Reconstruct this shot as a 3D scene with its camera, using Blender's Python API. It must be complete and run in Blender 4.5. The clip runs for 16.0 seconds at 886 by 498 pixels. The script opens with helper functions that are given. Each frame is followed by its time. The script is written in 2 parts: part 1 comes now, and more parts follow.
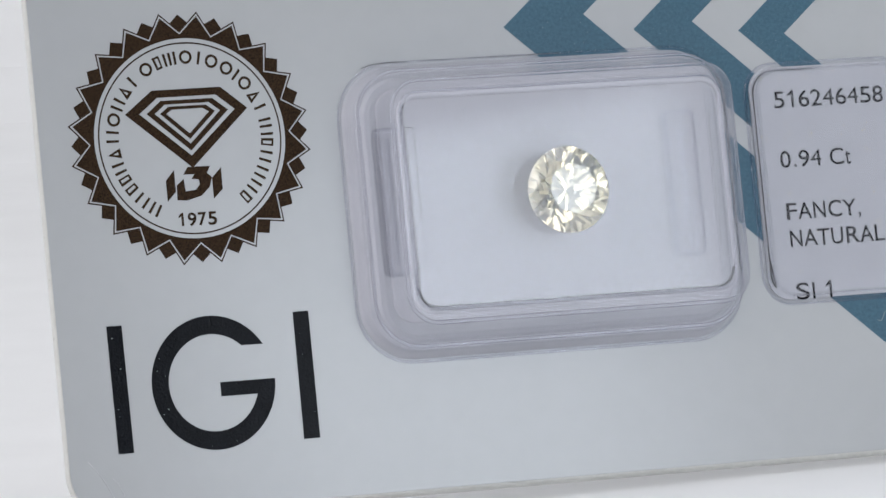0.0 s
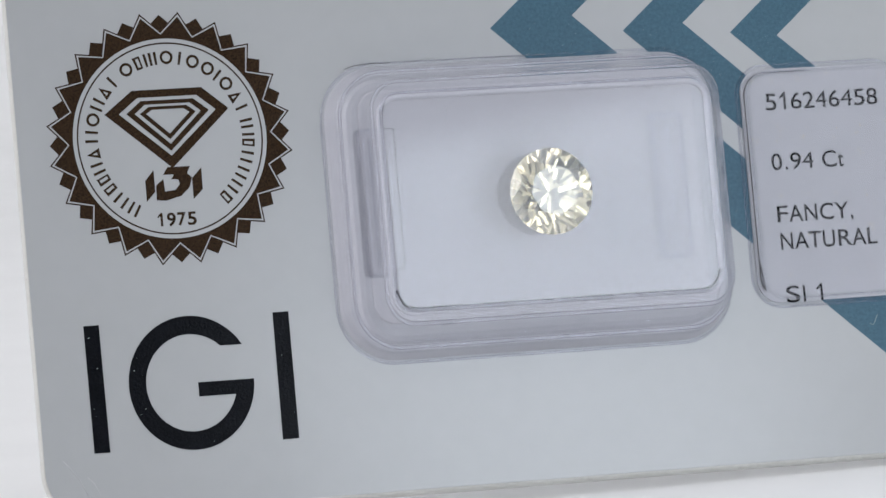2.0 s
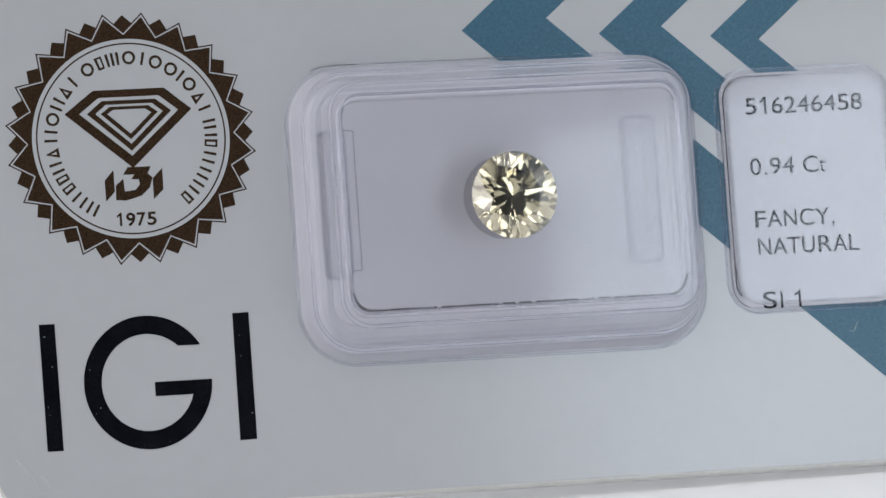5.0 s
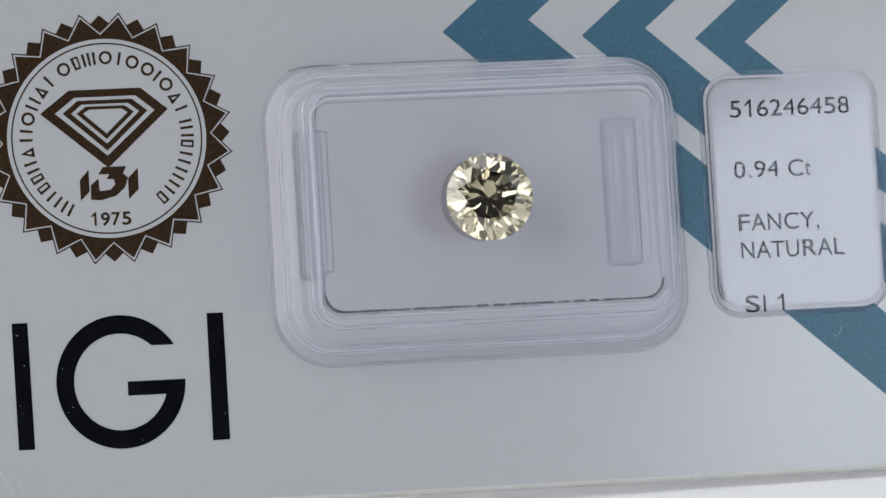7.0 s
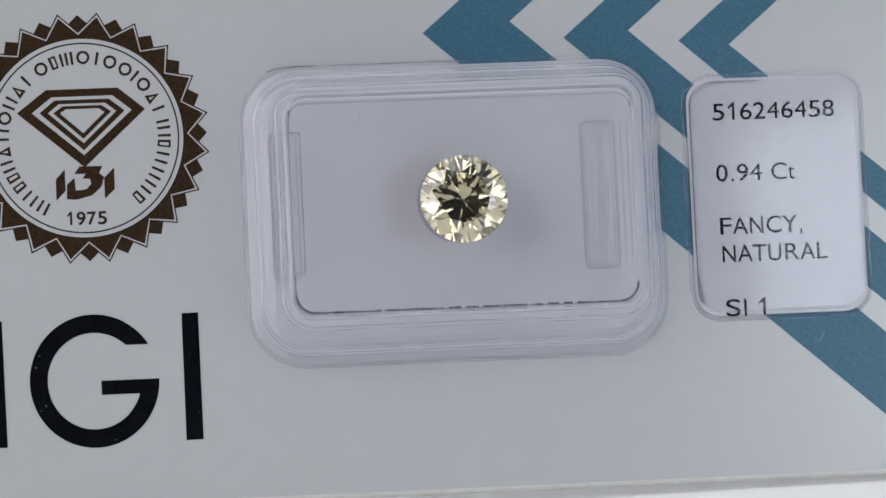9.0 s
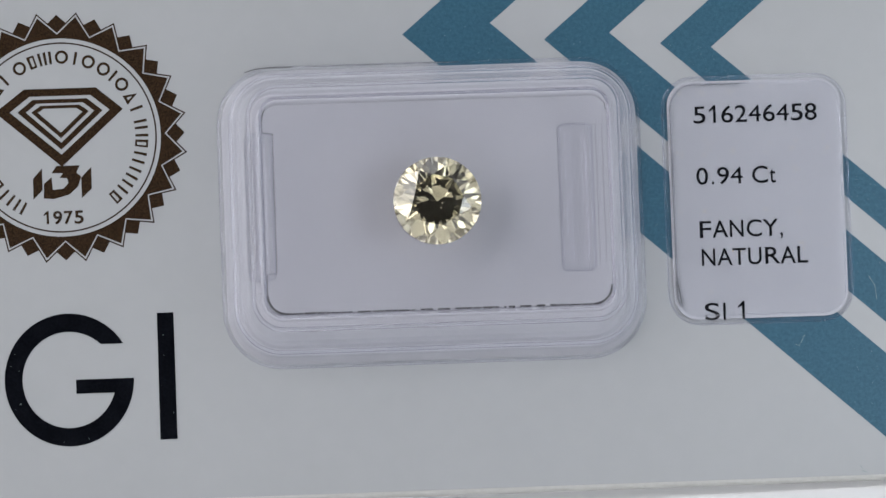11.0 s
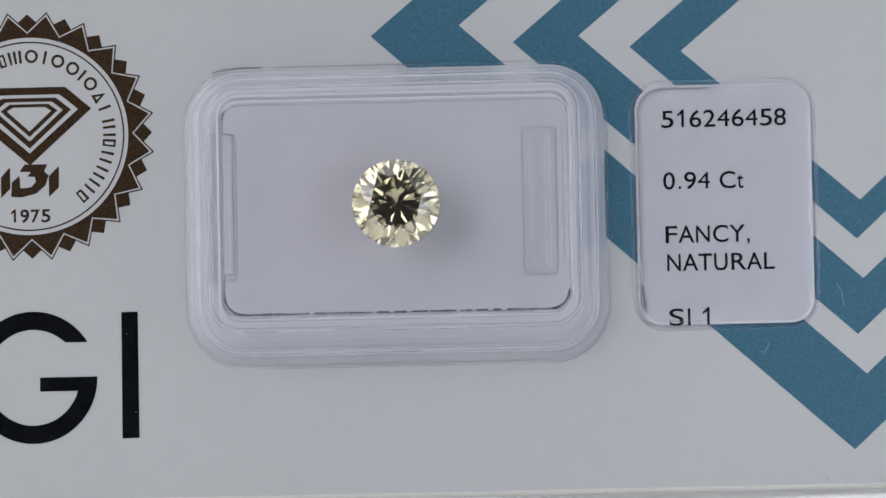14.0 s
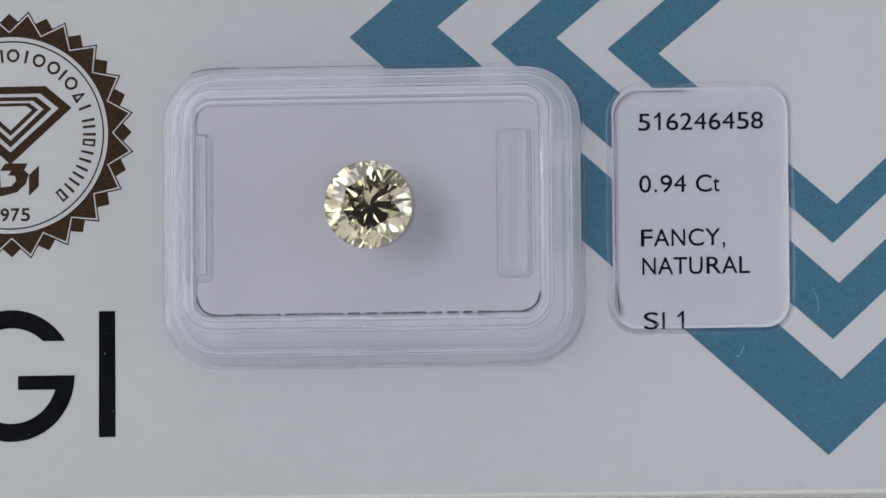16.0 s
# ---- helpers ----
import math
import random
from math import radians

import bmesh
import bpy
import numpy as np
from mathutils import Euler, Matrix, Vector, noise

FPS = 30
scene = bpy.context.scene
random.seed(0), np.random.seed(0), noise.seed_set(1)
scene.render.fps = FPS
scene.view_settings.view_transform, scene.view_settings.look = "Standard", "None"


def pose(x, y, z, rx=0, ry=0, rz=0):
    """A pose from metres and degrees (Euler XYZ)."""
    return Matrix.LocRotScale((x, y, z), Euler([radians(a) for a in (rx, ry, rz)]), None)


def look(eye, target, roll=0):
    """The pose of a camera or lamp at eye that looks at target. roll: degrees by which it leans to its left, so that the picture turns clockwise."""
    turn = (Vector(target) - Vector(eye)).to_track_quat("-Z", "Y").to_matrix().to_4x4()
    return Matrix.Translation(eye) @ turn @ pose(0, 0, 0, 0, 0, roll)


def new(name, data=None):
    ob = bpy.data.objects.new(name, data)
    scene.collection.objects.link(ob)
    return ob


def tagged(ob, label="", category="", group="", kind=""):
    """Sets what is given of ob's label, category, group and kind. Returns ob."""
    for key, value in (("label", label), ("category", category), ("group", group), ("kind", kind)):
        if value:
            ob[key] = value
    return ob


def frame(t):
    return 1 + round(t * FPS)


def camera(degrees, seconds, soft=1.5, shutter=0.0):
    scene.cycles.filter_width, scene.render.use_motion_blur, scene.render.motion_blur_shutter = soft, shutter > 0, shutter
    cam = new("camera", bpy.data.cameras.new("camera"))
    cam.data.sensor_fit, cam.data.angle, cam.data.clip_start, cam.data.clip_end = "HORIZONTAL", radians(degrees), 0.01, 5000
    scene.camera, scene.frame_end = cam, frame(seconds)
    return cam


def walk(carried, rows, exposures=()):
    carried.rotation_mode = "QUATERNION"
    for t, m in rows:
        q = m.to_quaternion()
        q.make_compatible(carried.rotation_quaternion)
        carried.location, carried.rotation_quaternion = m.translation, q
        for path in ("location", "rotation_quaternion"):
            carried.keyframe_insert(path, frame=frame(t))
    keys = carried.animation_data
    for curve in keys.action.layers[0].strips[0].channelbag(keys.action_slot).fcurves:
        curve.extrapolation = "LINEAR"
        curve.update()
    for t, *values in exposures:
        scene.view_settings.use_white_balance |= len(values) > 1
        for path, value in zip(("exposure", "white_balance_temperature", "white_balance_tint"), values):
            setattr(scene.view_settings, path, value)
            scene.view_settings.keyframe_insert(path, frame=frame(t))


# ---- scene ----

from mathutils.geometry import tessellate_polygon

MM = 0.001
LIFT = 14.65 * MM                       # height of the card's own origin over the floor

# ---- camera: stands still on a tripod, a little above the card, looking slightly down ----
cam = camera(8.732, 16.0, soft=1.5)
EYE = Vector((6.938 * MM, -436.94 * MM, 49.3 * MM + LIFT))
AIM = EYE + Vector((0.0, 0.99386, -0.11069)) * 0.4
walk(cam, [(0.0, look(EYE, AIM, -2.51)), (16.0, look(EYE, AIM, -2.51))])

# ---- the card stands on a slowly turning table: seconds, degrees turned ----
TURN = [(0.0, 0.0), (0.7, 0.0), (1.0, -0.64), (1.5, -1.70), (2.0, -2.66), (2.5, -3.57), (3.0, -4.49), (3.5, -5.37), (4.0, -6.26),
        (6.5, -10.76), (7.0, -11.62), (7.5, -12.51), (8.0, -13.39), (8.5, -14.28), (9.0, -15.18), (11.5, -19.70), (12.0, -20.62),
        (12.5, -21.50), (13.0, -22.42), (13.5, -23.35), (14.0, -24.26), (14.5, -25.16), (15.0, -26.06), (15.5, -26.98), (16.0, -27.90)]
LEAN = Matrix(((0.92983, -0.05382, 0.36403, -2.396 * MM), (0.36764, 0.17884, -0.91261, -30.193 * MM),
               (-0.01599, 0.9824, 0.18608, LIFT), (0, 0, 0, 1)))


def card_pose(degrees_turned, inside=Matrix.Identity(4)):
    return Matrix.Rotation(radians(degrees_turned), 4, "Z") @ LEAN @ inside


# ---- world and lights: added unseen soft lights at both sides and above, dark behind the camera ----
world = bpy.data.worlds.new("room")
scene.world = world
world.use_nodes = True
world.node_tree.nodes["Background"].inputs["Color"].default_value = (0.8, 0.88, 1.0, 1)
world.node_tree.nodes["Background"].inputs["Strength"].default_value = 0.05


def area_lamp(name, eye, target, width, height, watts, colour):
    lamp = bpy.data.lights.new(name, "AREA")
    lamp.shape, lamp.size, lamp.size_y, lamp.energy, lamp.color = "RECTANGLE", width, height, watts, colour
    ob = new(name, lamp)
    ob.matrix_world = look(eye, target)
    return ob


area_lamp("soft_light_right", (0.40, -0.24, 0.20), (0, -0.03, 0.01), 0.42, 0.38, 0.36, (0.875, 0.93, 1.0))
area_lamp("soft_light_left", (-0.40, -0.28, 0.25), (0, -0.03, 0.01), 0.50, 0.46, 1.92, (0.955, 0.95, 0.985))
area_lamp("top_light", (0.0, -0.05, 0.62), (0, -0.03, 0), 0.5, 0.5, 1.10, (0.93, 0.955, 1.0))
# small lamps near the card: right one makes the window sheen, left is added fill
area_lamp("near_lamp_right", (0.079, -0.104, 0.0285), (0.0, -0.0245, 0.016), 0.042, 0.050, 0.0165, (0.81, 0.90, 1.0))
area_lamp("added_fill_left", (-0.085, -0.115, 0.045), (0, -0.03, 0.02), 0.070, 0.080, 0.003, (0.88, 0.925, 1.0))
scene.view_settings.exposure = 0.15


# ---- materials ----
def shader(name):
    m = bpy.data.materials.new(name)
    m.use_nodes = True
    tree = m.node_tree
    bsdf = tree.nodes["Principled BSDF"]
    return m, tree, bsdf


def link(tree, a, b):
    tree.links.new(a, b)


def textured(name, low, high, rough, scale, bump=0.0, detail=6.0, metal=0.0, fine=8.0, coat=0.0, rough_span=0.06, ior=1.5):
    """Two scales of noise mix two close colours and vary the roughness; a fine bump on top."""
    m, tree, bsdf = shader(name)
    coord = tree.nodes.new("ShaderNodeTexCoord")
    big = tree.nodes.new("ShaderNodeTexNoise")
    big.inputs["Scale"].default_value, big.inputs["Detail"].default_value = scale, detail
    small = tree.nodes.new("ShaderNodeTexNoise")
    small.inputs["Scale"].default_value, small.inputs["Detail"].default_value = scale * fine, 3.0
    for n in (big, small):
        link(tree, coord.outputs["Object"], n.inputs["Vector"])
    add = tree.nodes.new("ShaderNodeMath")
    add.operation = "MULTIPLY_ADD"
    add.inputs[1].default_value = 0.45
    link(tree, small.outputs["Fac"], add.inputs[0])
    half = tree.nodes.new("ShaderNodeMath")
    half.operation = "MULTIPLY"
    half.inputs[1].default_value = 0.55
    link(tree, big.outputs["Fac"], half.inputs[0])
    link(tree, half.outputs[0], add.inputs[2])
    ramp = tree.nodes.new("ShaderNodeValToRGB")
    ramp.color_ramp.elements[0].position, ramp.color_ramp.elements[1].position = 0.36, 0.64
    ramp.color_ramp.elements[0].color, ramp.color_ramp.elements[1].color = (*low, 1), (*high, 1)
    link(tree, add.outputs[0], ramp.inputs["Fac"])
    link(tree, ramp.outputs["Color"], bsdf.inputs["Base Color"])
    spread = tree.nodes.new("ShaderNodeMapRange")
    spread.inputs["To Min"].default_value, spread.inputs["To Max"].default_value = rough - rough_span, rough + rough_span
    link(tree, small.outputs["Fac"], spread.inputs["Value"])
    link(tree, spread.outputs["Result"], bsdf.inputs["Roughness"])
    bsdf.inputs["Metallic"].default_value = metal
    bsdf.inputs["IOR"].default_value = ior
    bsdf.inputs["Coat Weight"].default_value = coat
    bsdf.inputs["Coat Roughness"].default_value = 0.12
    if bump:
        b = tree.nodes.new("ShaderNodeBump")
        b.inputs["Strength"].default_value, b.inputs["Distance"].default_value = bump, 0.00005
        link(tree, small.outputs["Fac"], b.inputs["Height"])
        link(tree, b.outputs["Normal"], bsdf.inputs["Normal"])
    return m


def window_plastic(name="clear_film", least=0.042, most=0.6, rough=0.12):
    """A thin clear film: light passes straight, with more gloss at a slant."""
    m, tree, bsdf = shader(name)
    tree.nodes.remove(bsdf)
    clear = tree.nodes.new("ShaderNodeBsdfTransparent")
    clear.inputs["Color"].default_value = (0.97, 0.97, 0.985, 1)
    gloss = tree.nodes.new("ShaderNodeBsdfGlossy")
    gloss.inputs["Roughness"].default_value = rough
    facing = tree.nodes.new("ShaderNodeLayerWeight")
    facing.inputs["Blend"].default_value = 0.5
    steep = tree.nodes.new("ShaderNodeMath")
    steep.operation = "POWER"
    steep.inputs[1].default_value = 4.0
    link(tree, facing.outputs["Facing"], steep.inputs[0])
    amount = tree.nodes.new("ShaderNodeMapRange")
    amount.inputs["To Min"].default_value, amount.inputs["To Max"].default_value = least, most
    link(tree, steep.outputs[0], amount.inputs["Value"])
    mix = tree.nodes.new("ShaderNodeMixShader")
    link(tree, amount.outputs["Result"], mix.inputs[0])
    link(tree, clear.outputs[0], mix.inputs[1])
    link(tree, gloss.outputs[0], mix.inputs[2])
    link(tree, mix.outputs[0], tree.nodes["Material Output"].inputs["Surface"])
    return m


def glassy(name, colour, ior, rough, clear=0.0):
    m, tree, bsdf = shader(name)
    tree.nodes.remove(bsdf)
    glass = tree.nodes.new("ShaderNodeBsdfGlass")
    glass.inputs["Color"].default_value = (*colour, 1)
    glass.inputs["IOR"].default_value = ior
    glass.inputs["Roughness"].default_value = rough
    mix = tree.nodes.new("ShaderNodeMixShader")
    mix.inputs[0].default_value = clear
    thin = tree.nodes.new("ShaderNodeBsdfTransparent")
    thin.inputs["Color"].default_value = (0.96, 0.96, 0.975, 1)
    link(tree, glass.outputs[0], mix.inputs[1])
    link(tree, thin.outputs[0], mix.inputs[2])
    link(tree, mix.outputs[0], tree.nodes["Material Output"].inputs["Surface"])
    return m


CARD_WHITE = textured("card_plastic", (0.452, 0.462, 0.469), (0.468, 0.478, 0.485), 0.24, 70, fine=9, rough_span=0.015, ior=1.7)
EDGE = textured("card_edge", (0.54, 0.535, 0.505), (0.60, 0.595, 0.565), 0.3, 300)
TEAL = textured("teal_print", (0.026, 0.092, 0.142), (0.050, 0.142, 0.204), 0.38, 4200, bump=0.2, fine=3.0)
BLACK = textured("black_print", (0.002, 0.0025, 0.004), (0.006, 0.007, 0.010), 0.24, 700, bump=0.5, ior=1.2)
BRONZE = textured("bronze_foil", (0.008, 0.004, 0.002), (0.058, 0.032, 0.015), 0.36, 9000, bump=0.5, metal=0.15, fine=3.0, ior=1.2)
INK = textured("label_ink", (0.001, 0.001, 0.002), (0.012, 0.012, 0.016), 0.6, 3000, ior=1.15)
PAPER = textured("label_paper", (0.47, 0.475, 0.50), (0.52, 0.525, 0.55), 0.5, 500, bump=0.2)
PAD = textured("pad_white", (0.49, 0.488, 0.515), (0.52, 0.518, 0.545), 0.5, 160, bump=0.05)
GREY_DISC = textured("grey_disc", (0.33, 0.32, 0.345), (0.36, 0.35, 0.375), 0.35, 300)
PALE_RING = textured("pale_ring", (0.49, 0.488, 0.515), (0.53, 0.528, 0.555), 0.3, 200)
TRAY = textured("tray_plastic", (0.445, 0.448, 0.475), (0.475, 0.478, 0.505), 0.4, 120)
SEAM = textured("grey_seam", (0.04, 0.04, 0.042), (0.17, 0.17, 0.17), 0.5, 1200)
FILM = window_plastic("clear_film", 0.043, 0.6, 0.10)
WALL = window_plastic("clear_wall", 0.02, 0.45, 0.12)
LABEL_FILM = window_plastic("label_film", 0.044, 0.5, 0.10)
RIM = glassy("clear_moulding", (0.985, 0.985, 0.995), 1.47, 0.04, clear=0.45)
STONE = glassy("yellow_stone", (0.988, 0.962, 0.855), 2.417, 0.0)
SPECK = textured("dust", (0.05, 0.05, 0.055), (0.14, 0.14, 0.14), 0.8, 800)
FIBRE = textured("pale_fibre", (0.24, 0.30, 0.30), (0.34, 0.40, 0.38), 0.7, 800)
SPECKLE = textured("pale_speck", (0.14, 0.22, 0.26), (0.30, 0.38, 0.42), 0.6, 800)
PERF = textured("pale_holes", (0.10, 0.10, 0.105), (0.22, 0.22, 0.225), 0.5, 1200)
SCUFF = textured("pale_scuff", (0.50, 0.51, 0.51), (0.58, 0.59, 0.59), 0.6, 800)
YELLOW = textured("yellow_dots", (0.70, 0.58, 0.30), (0.74, 0.64, 0.40), 0.6, 800)
SWEEP = textured("sweep_white", (0.84, 0.835, 0.83), (0.88, 0.875, 0.87), 0.6, 12)
BOUNCE = textured("bounce_white", (0.74, 0.75, 0.76), (0.78, 0.79, 0.80), 0.8, 30)
DARK = textured("dark_panel", (0.02, 0.02, 0.022), (0.03, 0.03, 0.034), 0.8, 30)


# ---- mesh helpers: shapes are drawn in millimetres on the card ----
def part(name, bm, material, parent, label="", smooth=False):
    mesh = bpy.data.meshes.new(name)
    bmesh.ops.recalc_face_normals(bm, faces=bm.faces)
    bm.to_mesh(mesh)
    bm.free()
    mesh.materials.append(material)
    if smooth:
        mesh.polygons.foreach_set("use_smooth", [True] * len(mesh.polygons))
    ob = new(name, mesh)
    ob.parent = parent
    return tagged(ob, label) if label else ob


def prism(loops, z0, z1):
    """A flat shape from one outline, raised from z0 to z1 (mm)."""
    bm = bmesh.new()
    for loop in loops:
        low = [bm.verts.new((x * MM, y * MM, z0 * MM)) for x, y in loop]
        top = [bm.verts.new((x * MM, y * MM, z1 * MM)) for x, y in loop]
        for a, b, c in tessellate_polygon([[Vector((x, y, 0)) for x, y in loop]]):
            bm.faces.new((top[a], top[b], top[c]))
            bm.faces.new((low[c], low[b], low[a]))
        for i in range(len(loop)):
            j = (i + 1) % len(loop)
            bm.faces.new((low[i], low[j], top[j], top[i]))
    return bm


def band(outer, inner, z0, z1):
    """A closed ring between two outlines with the same number of corners."""
    bm = bmesh.new()
    rows = [[bm.verts.new((x * MM, y * MM, z * MM)) for x, y in loop] for loop, z in ((outer, z0), (outer, z1), (inner, z1), (inner, z0))]
    n = len(outer)
    for a, b in ((0, 1), (1, 2), (2, 3), (3, 0)):
        for i in range(n):
            j = (i + 1) % n
            bm.faces.new((rows[a][i], rows[a][j], rows[b][j], rows[b][i]))
    return bm


def rounded(x0, y0, x1, y1, r, steps=10):
    out = []
    for cx, cy, a in ((x1 - r, y1 - r, 0), (x0 + r, y1 - r, 90), (x0 + r, y0 + r, 180), (x1 - r, y0 + r, 270)):
        for k in range(steps + 1):
            t = radians(a + 90 * k / steps)
            out.append((cx + r * math.cos(t), cy + r * math.sin(t)))
    return out


def lathe_box(x0, y0, x1, y1, r, profile, close, steps=14, sides=(1, 1, 1, 1)):
    """A moulding: the profile (inset, height) runs round a rounded rectangle. close: fill the last loop."""
    bm = bmesh.new()
    rows = []
    for inset, z in profile:
        loop = rounded(x0 + inset * sides[0], y0 + inset * sides[1], x1 - inset * sides[2], y1 - inset * sides[3], max(r - inset, 0.25), steps)
        rows.append([bm.verts.new((x * MM, y * MM, z * MM)) for x, y in loop])
    n = len(rows[0])
    pairs = list(zip(rows, rows[1:])) + ([] if close else [(rows[-1], rows[0])])
    for a, b in pairs:
        for i in range(n):
            j = (i + 1) % n
            bm.faces.new((a[i], a[j], b[j], b[i]))
    if close:
        bm.faces.new(rows[-1])
        bm.faces.new(rows[0][::-1])
    return bm


def star(cx, cy, tips, r_tip, r_valley, shift=0.0):
    out = []
    for k in range(tips):
        for r, off in ((r_tip, 0.0), (r_valley, 0.5)):
            t = 2 * math.pi * (k + off + shift) / tips
            out.append((cx + r * math.cos(t), cy + r * math.sin(t)))
    return out


def circle(cx, cy, r, n=96, r2=None):
    return [(cx + r * math.cos(2 * math.pi * k / n), cy + (r2 or r) * math.sin(2 * math.pi * k / n)) for k in range(n)]


# each character's advance, and where its ink starts and ends, in thousandths of the type size
TYPE = {"0": (556, 42, 509), "1": (556, 109, 372), "2": (556, 30, 503), "4": (556, 13, 508), "5": (556, 36, 516), "6": (556, 38, 512), "7": (556, 47, 511),
        "8": (556, 41, 514), "9": (556, 42, 513), ".": (278, 91, 191), ",": (278, 83, 192), " ": (278, 0, 0), "C": (722, 50, 681), "t": (278, 17, 271),
        "F": (611, 82, 569), "A": (650, 0, 650), "N": (722, 76, 640), "Y": (640, 3, 640), "T": (590, 15, 580), "U": (722, 79, 643), "R": (722, 79, 710),
        "L": (556, 73, 521), "S": (667, 45, 619), "I": (278, 93, 189)}


def lettering(words, x0, x1, base, height, z, material, parent, bold=0.0, thick=0.015):
    """A line of writing between x0 and x1 with capitals of that height (mm)."""
    spots, run = [], 0
    for c in words:
        spots.append((c, run + TYPE[c][1], run + TYPE[c][2]))
        run += TYPE[c][0]
    first, last = spots[0][1], spots[-1][2]
    unit = (x1 - x0) / (last - first)
    bm = bmesh.new()
    for c, a, b in spots:
        if c == " ":
            continue
        left, right = x0 + (a - first) * unit, x0 + (b - first) * unit
        if c == "1":
            w = height * 0.135 + 2 * bold * height
            stem = [(right - w, 0), (right, 0), (right, height), (right - w * 0.75, height), (right - w * 1.7, height * 0.84), (left, height * 0.75),
                    (left, height * 0.62), (left + (right - w - left) * 0.55, height * 0.68), (right - w, height * 0.77)]
            corners = [bm.verts.new((px * MM, (base + py) * MM, z * MM)) for px, py in stem]
            for tri in tessellate_polygon([[Vector((px, py, 0)) for px, py in stem]]):
                bm.faces.new([corners[k] for k in tri])
            continue
        curve = bpy.data.curves.new("words", "FONT")
        curve.body = c
        curve.offset = 0.0 if c == "4" else bold
        ob = bpy.data.objects.new("words", curve)
        scene.collection.objects.link(ob)
        bpy.context.view_layer.update()
        mesh = bpy.data.meshes.new_from_object(ob.evaluated_get(bpy.context.evaluated_depsgraph_get()))
        bpy.data.objects.remove(ob)
        low, high = min(v.co.x for v in mesh.vertices), max(v.co.x for v in mesh.vertices)
        for v in mesh.vertices:
            v.co = ((left + (v.co.x - low) * (right - left) / (high - low)) * MM, (base + v.co.y * height / 0.729) * MM, z * MM)
        bm.from_mesh(mesh)
        bpy.data.meshes.remove(mesh)
    faces = bmesh.ops.extrude_face_region(bm, geom=bm.faces[:])
    bmesh.ops.translate(bm, verts=[g for g in faces["geom"] if isinstance(g, bmesh.types.BMVert)], vec=(0, 0, thick * MM))
    return part("lettering", bm, material, parent, "printed characters \"%s\"" % words)


def fleck(bm, x, y, z, r, rng, stretch=1.0, height=0.01):
    """A tiny irregular speck added to a bmesh (mm)."""
    turn = rng.uniform(0, 6.28)
    ring = []
    for k in range(6):
        t = k * math.pi / 3
        u, w = r * stretch * math.cos(t) * rng.uniform(0.7, 1.2), r * math.sin(t) * rng.uniform(0.7, 1.2)
        ring.append((x + u * math.cos(turn) - w * math.sin(turn), y + u * math.sin(turn) + w * math.cos(turn)))
    low = [bm.verts.new((px * MM, py * MM, z * MM)) for px, py in ring]
    top = bm.verts.new((x * MM, y * MM, (z + height) * MM))
    for k in range(6):
        bm.faces.new((low[k], low[(k + 1) % 6], top))
    bm.faces.new(low[::-1])


def plain(name, bm, material, label, category, kind="structure"):
    return tagged(part(name, bm, material, None), label, category, kind=kind)


# ---- the sweep, and added unseen panels round it: walls, ceiling ----
def sheet(points, y_or_x, span, thick):
    """A bent sheet: points in the (y, z) plane, drawn out along x, with thickness."""
    bm = bmesh.new()
    rows = []
    for x in span:
        rows.append([bm.verts.new((x, y, z)) for y, z in points] + [bm.verts.new((x, y + thick * ny, z + thick * nz)) for (y, z), (ny, nz) in zip(points[::-1], y_or_x[::-1])])
    n = len(rows[0])
    for i in range(n):
        j = (i + 1) % n
        bm.faces.new((rows[0][i], rows[0][j], rows[1][j], rows[1][i]))
    bm.faces.new(rows[0][::-1])
    bm.faces.new(rows[1])
    bmesh.ops.triangulate(bm, faces=[f for f in bm.faces if len(f.verts) > 4])
    return bm


def block(x0, y0, z0, x1, y1, z1):
    bm = bmesh.new()
    bmesh.ops.create_cube(bm, size=1.0)
    for v in bm.verts:
        v.co = ((x0 + x1) / 2 + v.co.x * (x1 - x0), (y0 + y1) / 2 + v.co.y * (y1 - y0), (z0 + z1) / 2 + v.co.z * (z1 - z0))
    return bm


def build_surround():
    line, out = [(-0.20, 0.0)], [(0, -1)]
    for k in range(13):
        a = radians(90 * k / 12)
        line.append((0.22 + 0.13 * math.sin(a), 0.13 - 0.13 * math.cos(a)))
        out.append((math.sin(a), -math.cos(a)))
    line.append((0.35, 0.72))
    out.append((1, 0))
    ground = plain("floor", sheet(line, out, (-0.56, 0.56), 0.004), SWEEP, "seamless white studio sweep under the card", "floor")
    # added out of view: keeps floor brightness out of the stone's table
    plain("dark_panel_low", block(-0.562, -0.625, -0.012, 0.562, -0.2002, -0.001), DARK, "added unseen dark panel before the white sweep", "floor")
    # added out of view: white panels bounce light, the dark one deepens reflections
    plain("bounce_left", block(-0.575, -0.62, -0.01, -0.562, 0.36, 0.72), BOUNCE, "added unseen white side panel that bounces light", "wall")
    plain("bounce_right", block(0.562, -0.62, -0.01, 0.575, 0.36, 0.72), BOUNCE, "added unseen white side panel that bounces light", "wall")
    plain("dark_panel_rear", block(-0.58, -0.64, -0.01, 0.58, -0.625, 0.72), DARK, "added unseen dark panel behind the camera", "wall")
    plain("ceiling", block(-0.58, -0.64, 0.722, 0.58, 0.36, 0.735), BOUNCE, "added unseen white top panel that bounces light", "ceiling")
    return ground


build_surround()


# ---- the card ----
X0, Y0, X1, Y1 = -19.12, -13.62, 66.5, 40.7
SEAL = (-7.95, 12.78)


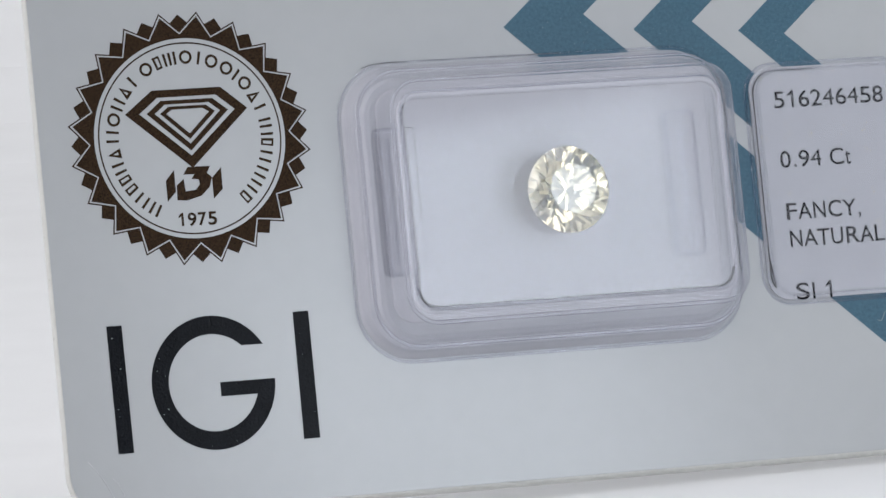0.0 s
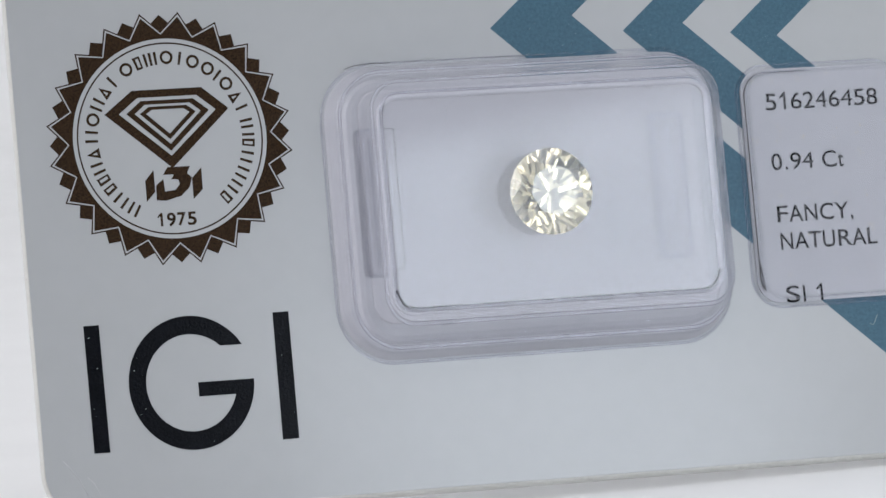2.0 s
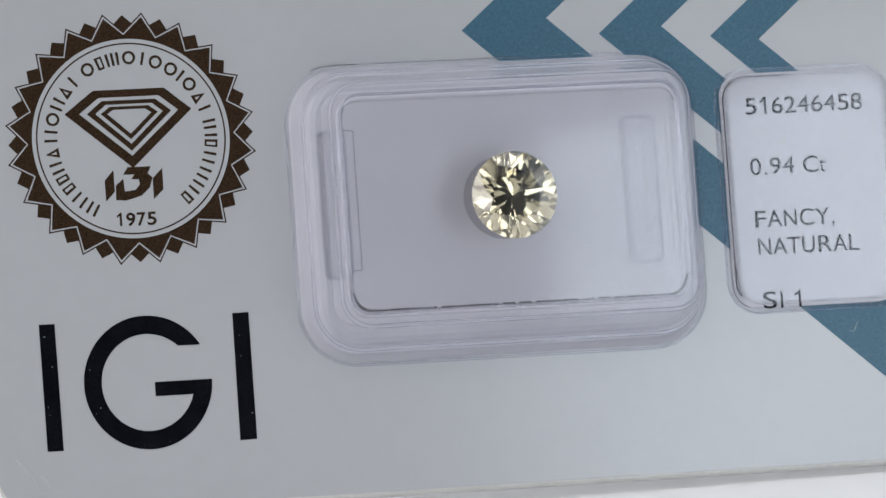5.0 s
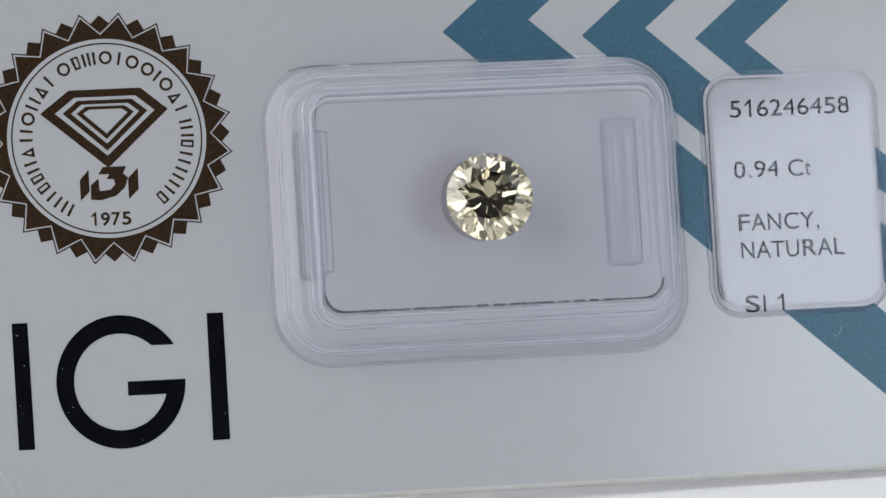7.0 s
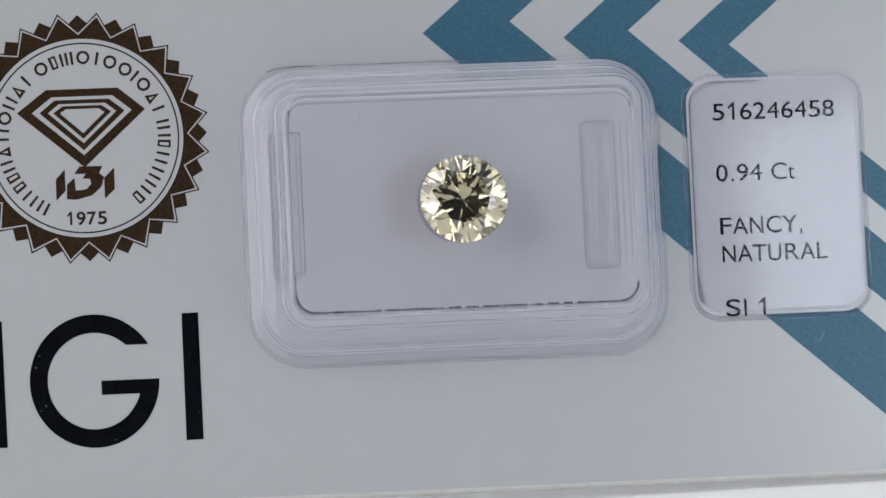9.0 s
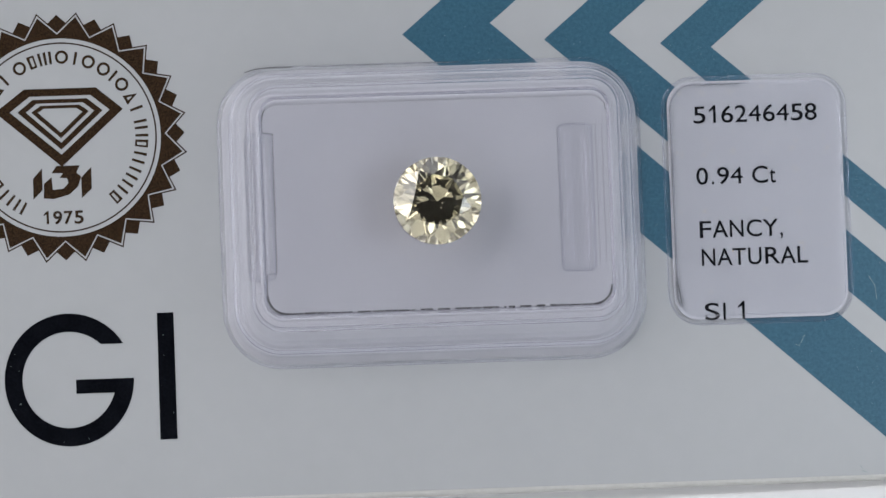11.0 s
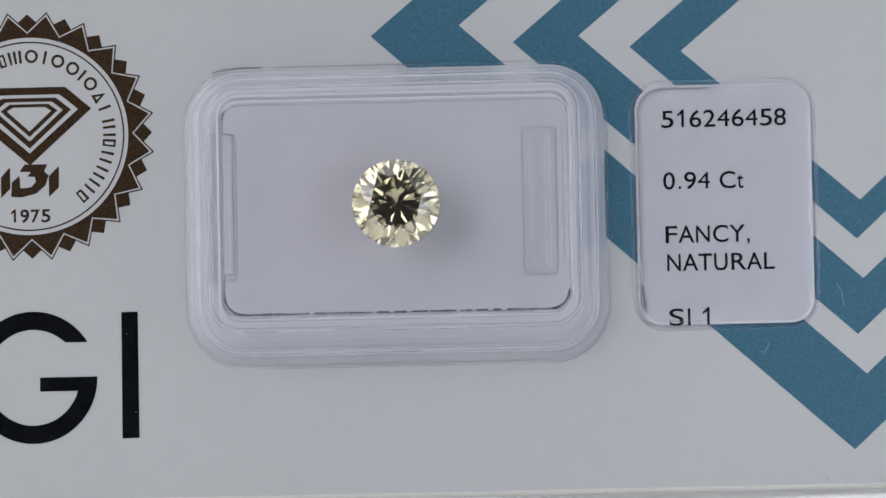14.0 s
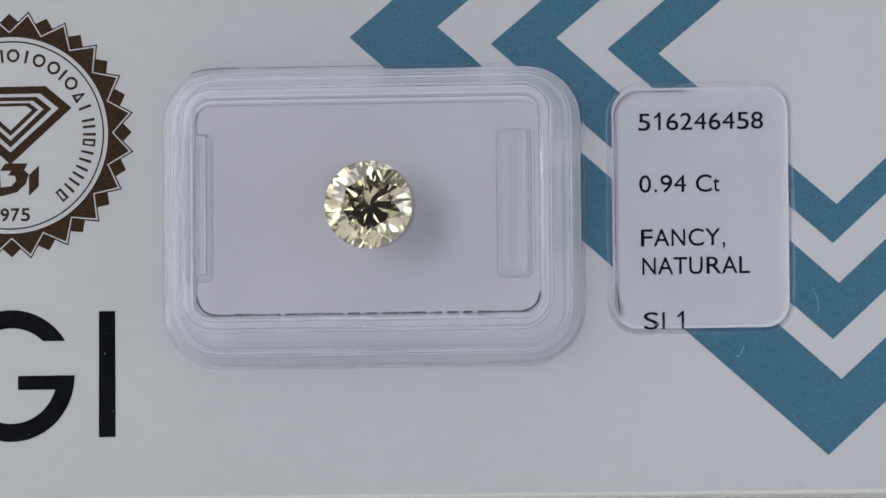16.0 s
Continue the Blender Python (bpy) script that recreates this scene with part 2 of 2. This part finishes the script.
def build_card():
    card = new("certificate_card")
    tagged(card, "white plastic gemstone certificate card with teal stripes, standing upright", "card")
    part("body", lathe_box(X0, Y0, X1, Y1, 3.4, [(0.4, -1.0), (0.4, 0.0)], True, sides=(0.25, 1, 0.25, 1)), CARD_WHITE, card)
    part("edge_band", lathe_box(X0, Y0, X1, Y1, 3.4, [(0.42, -0.99), (0.12, -0.95), (0.0, -0.85), (0.0, -0.42), (0.14, -0.16), (0.42, -0.012)], False, sides=(0.25, 1, 0.25, 1)), EDGE, card, "cream weld seam round the edge", smooth=True)
    # teal stripes: each runs down to a corner at its left, on to a corner below and up again
    for lo, bo, li, bi in (((16.57, 19.37), (50.35, -10.83), (22.88, 20.01), (51.32, -5.48)),
                           ((26.70, 18.70), (50.76, -2.67), (31.39, 19.05), (51.23, 1.30)),
                           ((35.01, 18.17), (50.84, 4.11), (38.65, 17.78), (51.13, 6.87))):
        up, right = 19.0, 14.2
        loop = [(lo[0] + up * 1.2, lo[1] + up), lo, bo, (bo[0] + right, bo[1] + right * 0.92),
                (bi[0] + right - (bi[0] - bo[0]), bi[1] + (right - (bi[0] - bo[0])) * 0.92), bi, li,
                (li[0] + (lo[1] + up - li[1]) * 1.2, lo[1] + up)]
        stripe = part("stripe", prism([loop], -0.02, 0.014), TEAL, card, "printed teal chevron stripe")
        specks = bmesh.new()
        rng = random.Random(int(lo[0] * 100))
        for k in range(150):
            u, w = rng.random(), rng.uniform(0.06, 0.94)
            if k % 3:
                a, b = [lo[i] + (bo[i] - lo[i]) * u for i in (0, 1)], [li[i] + (bi[i] - li[i]) * u for i in (0, 1)]
            else:
                a, b = (bo[0] + 13 * u, bo[1] + 12 * u), (bi[0] + 13 * u, bi[1] + 12 * u)
            fleck(specks, a[0] + (b[0] - a[0]) * w, a[1] + (b[1] - a[1]) * w, 0.014, rng.uniform(0.012, 0.030), rng, 1.3, 0.003)
        tagged(part("print_specks", specks, SPECKLE, stripe, "pale specks in the teal print"), kind="stuff")
    return card


def build_wordmark(card):
    # two bars and a broken ring with a crossbar
    part("wordmark_bar", prism([[(-15.42, -0.02), (-15.38, -8.95), (-14.24, -8.95), (-14.30, -0.02)]], -0.02, 0.02), BLACK, card, "black printed bar")
    part("wordmark_bar", prism([[(-1.57, 0.05), (-1.61, -8.96), (-0.40, -8.94), (-0.40, 0.06)]], -0.02, 0.02), BLACK, card, "black printed bar")
    cx, cy, ro, ri = -7.92, -4.50, 4.72, 3.42
    a0, a1 = math.degrees(math.asin((-2.03 - cy) / ro)), 360.0
    loop = [(cx + ro * 0.97 * math.cos(radians(a)), cy + ro * math.sin(radians(a))) for a in np.linspace(a0, a1, 56)]
    loop += [(-7.45, -4.5), (-7.45, -5.5)]
    b0, b1 = 360 + math.degrees(math.asin((-5.5 - cy) / ri)), math.degrees(math.asin((-2.03 - cy) / ri))
    loop += [(cx + ri * 0.97 * math.cos(radians(a)), cy + ri * math.sin(radians(a))) for a in np.linspace(b0, b1, 48)]
    part("wordmark_ring", prism([loop], -0.02, 0.02), BLACK, card, "black printed open ring with crossbar")


def build_seal(card):
    cx, cy = SEAL
    part("seal_backing", prism([star(cx, cy, 20, 8.78, 7.75, 0.03)], -0.02, 0.010), BRONZE, card, "bronze foil small points of the seal")
    part("seal_outline", prism([star(cx, cy, 20, 9.02, 7.58, 0.53)], -0.02, 0.016), BRONZE, card, "bronze foil outline of the seal")
    part("seal_line", prism([star(cx, cy, 20, 8.86, 7.47, 0.53)], -0.02, 0.022), CARD_WHITE, card, "white line round the seal points")
    part("seal_starburst", prism([star(cx, cy, 20, 8.68, 7.36, 0.53)], -0.02, 0.028), BRONZE, card, "bronze foil starburst of twenty points")
    part("seal_disc", prism([circle(cx, cy, 7.08)], -0.02, 0.034), CARD_WHITE, card, "white round field of the seal")
    part("seal_ring", band(circle(cx, cy, 6.80), circle(cx, cy, 6.69), 0.02, 0.040), BRONZE, card, "thin bronze ring")
    # cut-gem emblem of three nested bands
    gem = [(-12.60, 14.69), (-10.48, 16.28), (-5.38, 16.28), (-3.50, 14.69), (-7.95, 10.68)]
    inner = [(-11.55, 14.66), (-10.12, 15.75), (-5.78, 15.75), (-4.45, 14.66), (-7.95, 11.55)]
    part("emblem_band", band(gem, inner, 0.02, 0.042), BRONZE, card)
    second = [(-11.00, 14.64), (-9.90, 15.52), (-6.05, 15.52), (-4.95, 14.64), (-7.95, 11.90)]
    second_in = [(-10.40, 14.62), (-9.62, 15.24), (-6.32, 15.24), (-5.55, 14.62), (-7.95, 12.40)]
    part("emblem_band", band(second, second_in, 0.02, 0.042), BRONZE, card)
    third = [(-10.02, 14.60), (-9.35, 15.08), (-6.58, 15.08), (-5.92, 14.60), (-7.95, 12.72)]
    third_in = [(-9.55, 14.58), (-9.12, 14.86), (-6.82, 14.86), (-6.38, 14.58), (-7.95, 13.12)]
    part("emblem_band", band(third, third_in, 0.02, 0.042), BRONZE, card)
    part("emblem_shape", prism([[(-10.05, 9.88), (-9.38, 10.60), (-9.38, 9.06), (-10.05, 8.40)]], 0.02, 0.042), BRONZE, card)
    part("emblem_shape", prism([[(-6.62, 9.88), (-5.88, 10.60), (-5.90, 9.06), (-6.62, 8.40)]], 0.02, 0.042), BRONZE, card)
    part("emblem_shape", prism([[(-8.35, 10.76), (-6.70, 10.74), (-6.95, 10.25), (-6.62, 9.95), (-6.85, 9.25), (-7.50, 8.68), (-8.60, 8.40), (-9.32, 8.46), (-9.28, 9.50),
                                 (-8.72, 9.95), (-8.66, 9.05), (-7.90, 9.12), (-7.55, 9.50), (-7.62, 9.85), (-8.15, 9.90), (-7.90, 10.22), (-8.72, 10.24)]], 0.02, 0.042), BRONZE, card)
    lettering("1975", -9.36, -6.54, 6.62, 0.94, 0.034, BRONZE, card, bold=0.02)
    # the name round the ring: plain bars, rings and wedges of the characters' size
    r0, r1, stroke = 5.27, 6.20, 0.185
    high = r1 - r0
    kinds = {"bar": 0.26, "stem": 0.50, "box": 0.52, "pair": 0.74, "trio": 0.92, "ring": 0.95, "wedge": 0.80}
    runs = ((241.5, 130.5, "bar pair stem box box pair wedge stem bar ring pair wedge stem"),
            (124.0, 17.0, "ring box trio ring stem ring ring bar ring wedge stem"),
            (11.0, -52.0, "bar pair box stem bar stem pair stem box"))
    for a0, a1, marks in runs:
        marks = marks.split()
        widths = [kinds[m] for m in marks]
        space = (radians(a0 - a1) * (r0 + r1) / 2 - sum(widths)) / (len(marks) - 1)
        run = 0.0
        for m, w in zip(marks, widths):
            at = lambda u, v, run=run: (cx + (r0 + v) * math.cos(radians(a0) - (run + u) * 2 / (r0 + r1)), cy + (r0 + v) * math.sin(radians(a0) - (run + u) * 2 / (r0 + r1)))
            upright = lambda u: [at(u, 0), at(u + stroke, 0), at(u + stroke, high), at(u, high)]
            if m == "ring":
                turn = [2 * math.pi * k / 20 for k in range(20)]
                outer = [at(w / 2 + w / 2 * math.cos(t), high / 2 + (high / 2 + 0.02) * math.sin(t)) for t in turn]
                hole = [at(w / 2 + (w / 2 - stroke) * math.cos(t), high / 2 + (high / 2 + 0.02 - stroke) * math.sin(t)) for t in turn]
                bm = band(outer, hole, 0.02, 0.040)
            elif m == "wedge":
                bm = band([at(0, 0), at(w, 0), at(w / 2, high * 1.05)], [at(stroke * 1.55, stroke), at(w - stroke * 1.55, stroke), at(w / 2, high * 0.62)], 0.02, 0.040)
            elif m == "box":
                bm = band([at(0, 0), at(w, 0), at(w, high), at(0, high)], [at(stroke, stroke * 0.8), at(w - stroke * 0.7, stroke * 0.8), at(w - stroke * 0.7, high - stroke * 0.8), at(stroke, high - stroke * 0.8)], 0.02, 0.040)
            else:
                starts = {"bar": [0.02], "stem": [(w - stroke) / 2], "pair": [0, w - stroke], "trio": [0, (w - stroke) / 2, w - stroke]}[m]
                bm = prism([upright(u) for u in starts], 0.02, 0.040)
            part("ring_mark", bm, BRONZE, card)
            run += w + space


def hair(points, z, r, bm=None):
    """A thin fibre along a bent line (mm), square in section."""
    bm = bm or bmesh.new()
    rows = []
    for k, (x, y) in enumerate(points):
        a, b = points[max(k - 1, 0)], points[min(k + 1, len(points) - 1)]
        d = Vector((b[0] - a[0], b[1] - a[1])).normalized()
        rows.append([bm.verts.new(((x - d.y * s * r) * MM, (y + d.x * s * r) * MM, (z + h) * MM)) for s, h in ((-1, 0), (1, 0), (1, 2 * r), (-1, 2 * r))])
    for a, b in zip(rows, rows[1:]):
        for i in range(4):
            bm.faces.new((a[i], a[(i + 1) % 4], b[(i + 1) % 4], b[i]))
    bm.faces.new(rows[0])
    bm.faces.new(rows[-1][::-1])
    return bm


def build_label(card):
    slip = part("label_slip", prism([rounded(35.3, -1.75, 47.75, 15.3, 1.7)], 0.0, 0.22), PAPER, card, "white printed paper slip")
    for words, x0, x1, base in (("516246458", 37.17, 46.02, 12.30), ("0.94 Ct", 37.21, 42.90, 7.90), ("FANCY,", 37.29, 43.25, 4.08),
                                ("NATURAL", 37.37, 44.98, 2.08), ("SI 1", 37.43, 40.29, -1.80)):
        lettering(words, x0, x1, base, 1.27, 0.22, INK, slip, bold=0.005)
    # the window lies a little askew: its far side is lower
    def askew(bm):
        for v in bm.verts:
            v.co.z -= (v.co.x - 41.5 * MM) * 0.03 * min(1.0, v.co.z / (0.8 * MM))
        return bm
    rim = part("label_rim", askew(lathe_box(34.88, -2.15, 48.15, 15.66, 2.3, [(0.0, 0.0), (0.10, 0.55), (0.28, 0.85), (0.5, 0.95), (0.75, 0.93), (0.78, 0.80), (0.70, 0.35), (0.5, 0.23)], False)), WALL, card, "clear plastic rim of the label window", smooth=True)
    rim.visible_shadow = False
    for inset, z, r in ((0.05, 0.10, 0.07), (0.62, 0.90, 0.06)):
        ring = [(inset + r * math.cos(a * math.pi / 4), z + r * math.sin(a * math.pi / 4)) for a in range(8)]
        bead = part("bead", lathe_box(34.88, -2.15, 48.15, 15.66, 2.3, ring, False), RIM, rim, smooth=True)
        bead.visible_shadow = False
    pane = part("label_window", askew(prism([rounded(35.67, -1.36, 47.36, 14.87, 1.5)], 0.75, 0.93)), LABEL_FILM, card, "clear plastic label window, slightly askew")
    pane.visible_shadow = False
    # dark refraction line inside the rim's upper and hinge side, put in as a hair
    dark_run = [p for p in rounded(35.50, -1.55, 47.55, 15.05, 1.7) if p[0] < 38.0 and p[1] > -1.0]
    part("rim_dark_line", hair([(40.5, 15.05)] + dark_run + [(35.50, 1.5)], 0.30, 0.035), SEAM, rim, "painted dark line for the rim's refraction")
    dots = bmesh.new()
    rng = random.Random(5)
    for k in range(70):
        x, y = rng.choice((36.2, 38.0, 39.9, 42.3, 44.4, 46.6)) + rng.uniform(-0.35, 0.35), rng.choice((14.6, 10.9, 10.2, 8.9, 5.8, 3.3, 0.2)) + rng.uniform(-0.25, 0.25)
        fleck(dots, x, y, 0.222, rng.uniform(0.03, 0.055), rng)
    tagged(part("tint_dots", dots, YELLOW, slip, "faint yellow printer dots"), kind="stuff")


def build_capsule(card):
    # white pad with sloping sides under a stepped clear moulding
    sides = (1.0, 1.14, 0.9, 0.93)
    box = (3.15, -4.22, 33.30, 17.32, 4.2)
    part("tray", lathe_box(3.45, -3.95, 33.05, 17.05, 3.9, [(0.0, 0.0), (0.02, 0.1), (0.2, 0.35), (0.55, 0.9), (0.75, 1.0), (1.0, 1.05), (1.25, 1.3), (1.6, 1.45), (2.0, 1.5)], True), TRAY, card, "frosted tray under the capsule wall", smooth=False)
    part("pad", lathe_box(5.5, -1.5, 31.1, 15.2, 1.6, [(0.0, 1.40), (0.02, 1.56), (0.1, 1.60), (0.3, 1.62)], True), PAD, card, "white foam pad under the stone")
    # thin disc a little narrower than the stone, darker than the pad
    part("pad_disc", prism([circle(18.42, 7.12, 3.0)], 1.60, 1.645), GREY_DISC, card, "thin round disc under the stone, darker than the pad")
    wall = part("capsule_wall", lathe_box(*box, [(0.0, 0.0), (0.06, 0.25), (0.70, 1.60), (0.85, 1.78), (1.05, 1.90), (1.18, 2.2), (1.92, 5.0), (2.05, 5.35), (2.25, 5.5), (2.85, 5.5), (2.98, 5.4), (3.05, 5.2),
                (2.90, 4.85), (2.72, 5.2), (2.30, 5.2), (2.10, 4.9), (1.38, 2.2), (1.15, 1.68), (0.95, 1.55), (0.36, 0.1)], False, sides=sides), WALL, card, "stepped clear plastic capsule wall")
    wall.visible_shadow = False
    # added ring in the pad's tone, covers the shaded grey gap beside the pad
    part("window_ring", lathe_box(*box, [(2.66, 4.74), (2.66, 4.84), (2.74, 4.90), (2.88, 4.88), (3.0, 4.80), (3.02, 4.70), (2.9, 4.64)], False, sides=(1.0, 1.14, 0.9, 1.07)), PALE_RING, card, "added pale ring over the shaded gap round the capsule window", smooth=True)
    # rounded beads along the folds of the moulding
    for inset, z, r in ((0.04, 0.08, 0.08), (0.90, 1.86, 0.13), (2.12, 5.42, 0.15), (2.96, 5.0, 0.11)):
        ring = [(inset + r * math.cos(a * math.pi / 4), z + r * math.sin(a * math.pi / 4)) for a in range(8)]
        bead = part("bead", lathe_box(*box, ring, False, sides=sides), RIM, card, "clear folded bead of the capsule", smooth=True)
        bead.visible_shadow = False
    pane = part("capsule_window", prism([rounded(6.05, -0.88, 30.70, 14.62, 1.3)], 5.68, 5.86), FILM, card, "clear plastic capsule window")
    pane.visible_shadow = False
    for x0, x1 in ((4.95, 7.0), (27.2, 29.75)):
        tab = part("tab", lathe_box(x0, 1.85, x1, 12.45, 0.5, [(0.0, 1.61), (0.05, 2.25), (0.14, 2.50), (0.30, 2.60), (0.6, 2.55), (0.75, 2.3), (0.9, 2.2)], True), FILM, card, "clear moulded tab", smooth=True)
        tab.visible_shadow = False
        lip = part("tab_edge", lathe_box(x0, 1.85, x1, 12.45, 0.5, [(0.02, 2.3), (0.08, 2.48), (0.16, 2.54), (0.24, 2.48), (0.22, 2.3), (0.12, 2.22)], False), WALL, tab, smooth=True)
        lip.visible_shadow = False
    rng = random.Random(3)
    for x in (6.95, 29.75, 30.2):
        holes = bmesh.new()
        size = 1.0 if x < 10 else 0.8
        for k in range(44):
            fleck(holes, x + rng.uniform(-0.02, 0.02), 2.3 + k * 0.225, 4.9, size * rng.uniform(0.045, 0.075), rng, 1.2)
        tagged(part("perforation", holes, SEAM if x < 10 else PERF, card, "row of tiny grey perforations"), kind="stuff")
    # broken grey seam line where the inner wall meets the window
    loop = rounded(6.24, -0.68, 30.52, 14.42, 1.35, 8)
    line = loop + loop[:1]
    seam = bmesh.new()
    for (ax, ay), (bx, by) in zip(line, line[1:]):
        length = math.hypot(bx - ax, by - ay)
        bottom, left, curved = max(ay, by) < -0.4, max(ax, bx) < 6.5, length < 1.0
        if length > 5:
            if not bottom:
                continue
            t = 0.0
            while t < 1:
                step = rng.uniform(0.008, 0.045)
                u, w = t, min(t + step, 1)
                hair([(ax + (bx - ax) * u, ay), (ax + (bx - ax) * w, ay)], 4.75, rng.uniform(0.05, 0.085), seam)
                t = w + rng.choice((0.002, 0.003, 0.004, 0.006, 0.016))
        elif curved and ay < 3:
            hair([(ax, ay), (bx, by)], 4.75, 0.075, seam)
        elif curved:
            hair([(ax, ay), (bx, by)], 4.75, 0.045 if ax < 12 else 0.03, seam)
    hair([(8.0, 14.42), (18.0, 14.43), (29.0, 14.42)], 4.75, 0.014, seam)
    # it steps round the tab beside the hinge
    for y, end, turn in ((12.10, 13.1, 1), (2.2, 0.7, -1)):
        hair([(6.24, end), (6.24, y + 0.3 * turn), (6.30, y + 0.08 * turn), (6.50, y), (6.92, y)], 4.75, 0.022, seam)
    part("seam", seam, SEAM, card, "broken grey seam line inside the capsule")


def build_wear(card):
    """Dust, fibres and scuffs that lie on the card."""
    rng = random.Random(11)
    for pts, z, r in (([(11.25, 12.7), (11.32, 12.85), (11.38, 13.2), (11.5, 13.5)], 3.8, 0.010), ([(26.4, 13.9), (26.7, 14.2), (27.0, 14.0), (27.3, 14.3), (27.9, 14.35), (28.1, 14.7), (28.5, 14.6)], 3.6, 0.012),
                      ([(9.0, -2.1), (9.3, -1.9), (9.5, -2.05), (9.8, -1.85)], 5.5, 0.02)):
        part("fibre", hair(pts, z, r), SPECK, card, "dark dust fibre")
    for pts in ([(43.88, -3.72), (43.98, -3.80), (44.10, -3.82), (44.20, -3.68), (44.35, -3.38), (44.52, -3.10)], [(48.1, -12.5), (48.4, -13.0), (48.6, -13.05), (48.2, -12.9)], [(49.3, 1.0), (49.7, 0.3), (49.8, -0.7)]):
        part("fibre", hair(pts, 0.014, 0.014), FIBRE, card, "pale dust fibre")
    for pts in ([(-17.69, -9.31), (-17.1, -10.0), (-16.59, -10.73), (-15.97, -11.97)], [(-16.0, -10.6), (-15.6, -11.0), (-15.2, -11.9)]):
        part("scratch", hair(pts, -0.01, 0.02), SCUFF, card, "pale scratch in the plastic")
    part("mould_line", hair([(5.2, 16.95), (6.0, 17.18), (7.2, 17.26), (8.7, 17.26)], 0.30, 0.032), SEAM, card, "dark mark on the capsule fold")
    part("mould_line", hair([(9.8, 17.26), (14.0, 17.26), (20.5, 17.26)], 0.30, 0.016), SEAM, card, "dark mark on the capsule fold")
    dust = bmesh.new()
    for k in range(14):
        fleck(dust, rng.uniform(7, 30), rng.uniform(0, 13.8), 5.86, rng.uniform(0.018, 0.038), rng, rng.uniform(1, 2.2), 0.01)
    tagged(part("dust", dust, SPECK, card, "fine dark dust on the window"), kind="stuff")
    pale = bmesh.new()
    for k in range(16):
        if rng.random() < 0.5:
            x, y = rng.choice((-14.8, -1.0)) + rng.uniform(-0.5, 0.5), rng.uniform(-8.8, 0)
        else:
            t, r = radians(rng.uniform(40, 358)), rng.uniform(3.5, 4.6)
            x, y = -7.92 + r * 0.97 * math.cos(t), -4.5 + r * math.sin(t)
        fleck(pale, x, y, 0.02, rng.uniform(0.010, 0.035), rng, rng.uniform(1, 2.5), 0.004)
    tagged(part("print_flecks", pale, FIBRE, card, "pale flecks in the black print"), kind="stuff")


card = build_card()
build_wordmark(card)
build_seal(card)
build_label(card)
build_capsule(card)
build_wear(card)


# ---- the stone ----
def build_stone():
    """Round brilliant, 6.2 mm across: table, crown, girdle, pavilion."""
    R, bm = 3.1, bmesh.new()
    rt, rs, rl = 0.59 * R, 0.79 * R, 0.20 * R
    tc, tp, g = math.tan(radians(33.5)), math.tan(radians(43.2)), 0.09
    zt = g + tc * (R - rt)
    v = lambda r, a, z: bm.verts.new((r * math.cos(radians(a)) * MM, r * math.sin(radians(a)) * MM, z * MM))
    half = math.cos(radians(22.5))
    table = [v(rt, 45 * k, zt) for k in range(8)]
    mids = [v(rs, 45 * k + 22.5, zt - tc * (rs * half - rt)) for k in range(8)]
    lows = [v(rl, 45 * k + 22.5, -g - tp * (R - rl * half)) for k in range(8)]
    culet = v(0, 0, -g - tp * R)
    n = 64

    def girdle(inner, side):
        """The scalloped edge of the girdle: each half facet between a main facet's tip and the next is flat up to it."""
        out = []
        for k in range(16):
            m = inner[k // 2].co / MM
            a, b = (Vector((R * math.cos(radians(22.5 * i)), R * math.sin(radians(22.5 * i)), side * g)) for i in (k, k + 1))
            flat = (a - m).cross(b - m)
            for i in range(n // 16):
                t = radians(22.5 * k + 360 * i / n)
                x, y = R * math.cos(t), R * math.sin(t)
                out.append(bm.verts.new((x * MM, y * MM, (m.z - (flat.x * (x - m.x) + flat.y * (y - m.y)) / flat.z) * MM)))
        return out

    up, down = girdle(mids, 1), girdle(lows, -1)
    q = n // 8
    bm.faces.new(table)
    for k in range(8):
        j = (k + 1) % 8
        bm.faces.new((table[k], mids[k], table[j]))
        bm.faces.new((table[k], mids[k - 1], up[k * q], mids[k]))
        bm.faces.new((culet, lows[k - 1], down[k * q], lows[k]))
        for i in range(q):
            a, b = (k * q + i) % n, (k * q + i + 1) % n
            bm.faces.new((mids[k], up[a], up[b]))
            bm.faces.new((lows[k], down[b], down[a]))
    for i in range(n):
        bm.faces.new((up[i], down[i], down[(i + 1) % n], up[(i + 1) % n]))
    ob = part("diamond", bm, STONE, None)
    return tagged(ob, "round brilliant-cut pale yellow diamond sealed over a white pad", "gemstone")


stone = build_stone()
STONE_AT = pose(18.42 * MM, 6.99 * MM, 4.65 * MM, 0, 0, 8.0)


def motions():
    walk(card, [(t, card_pose(a)) for t, a in TURN])
    walk(stone, [(t, card_pose(a, STONE_AT)) for t, a in TURN])


motions()
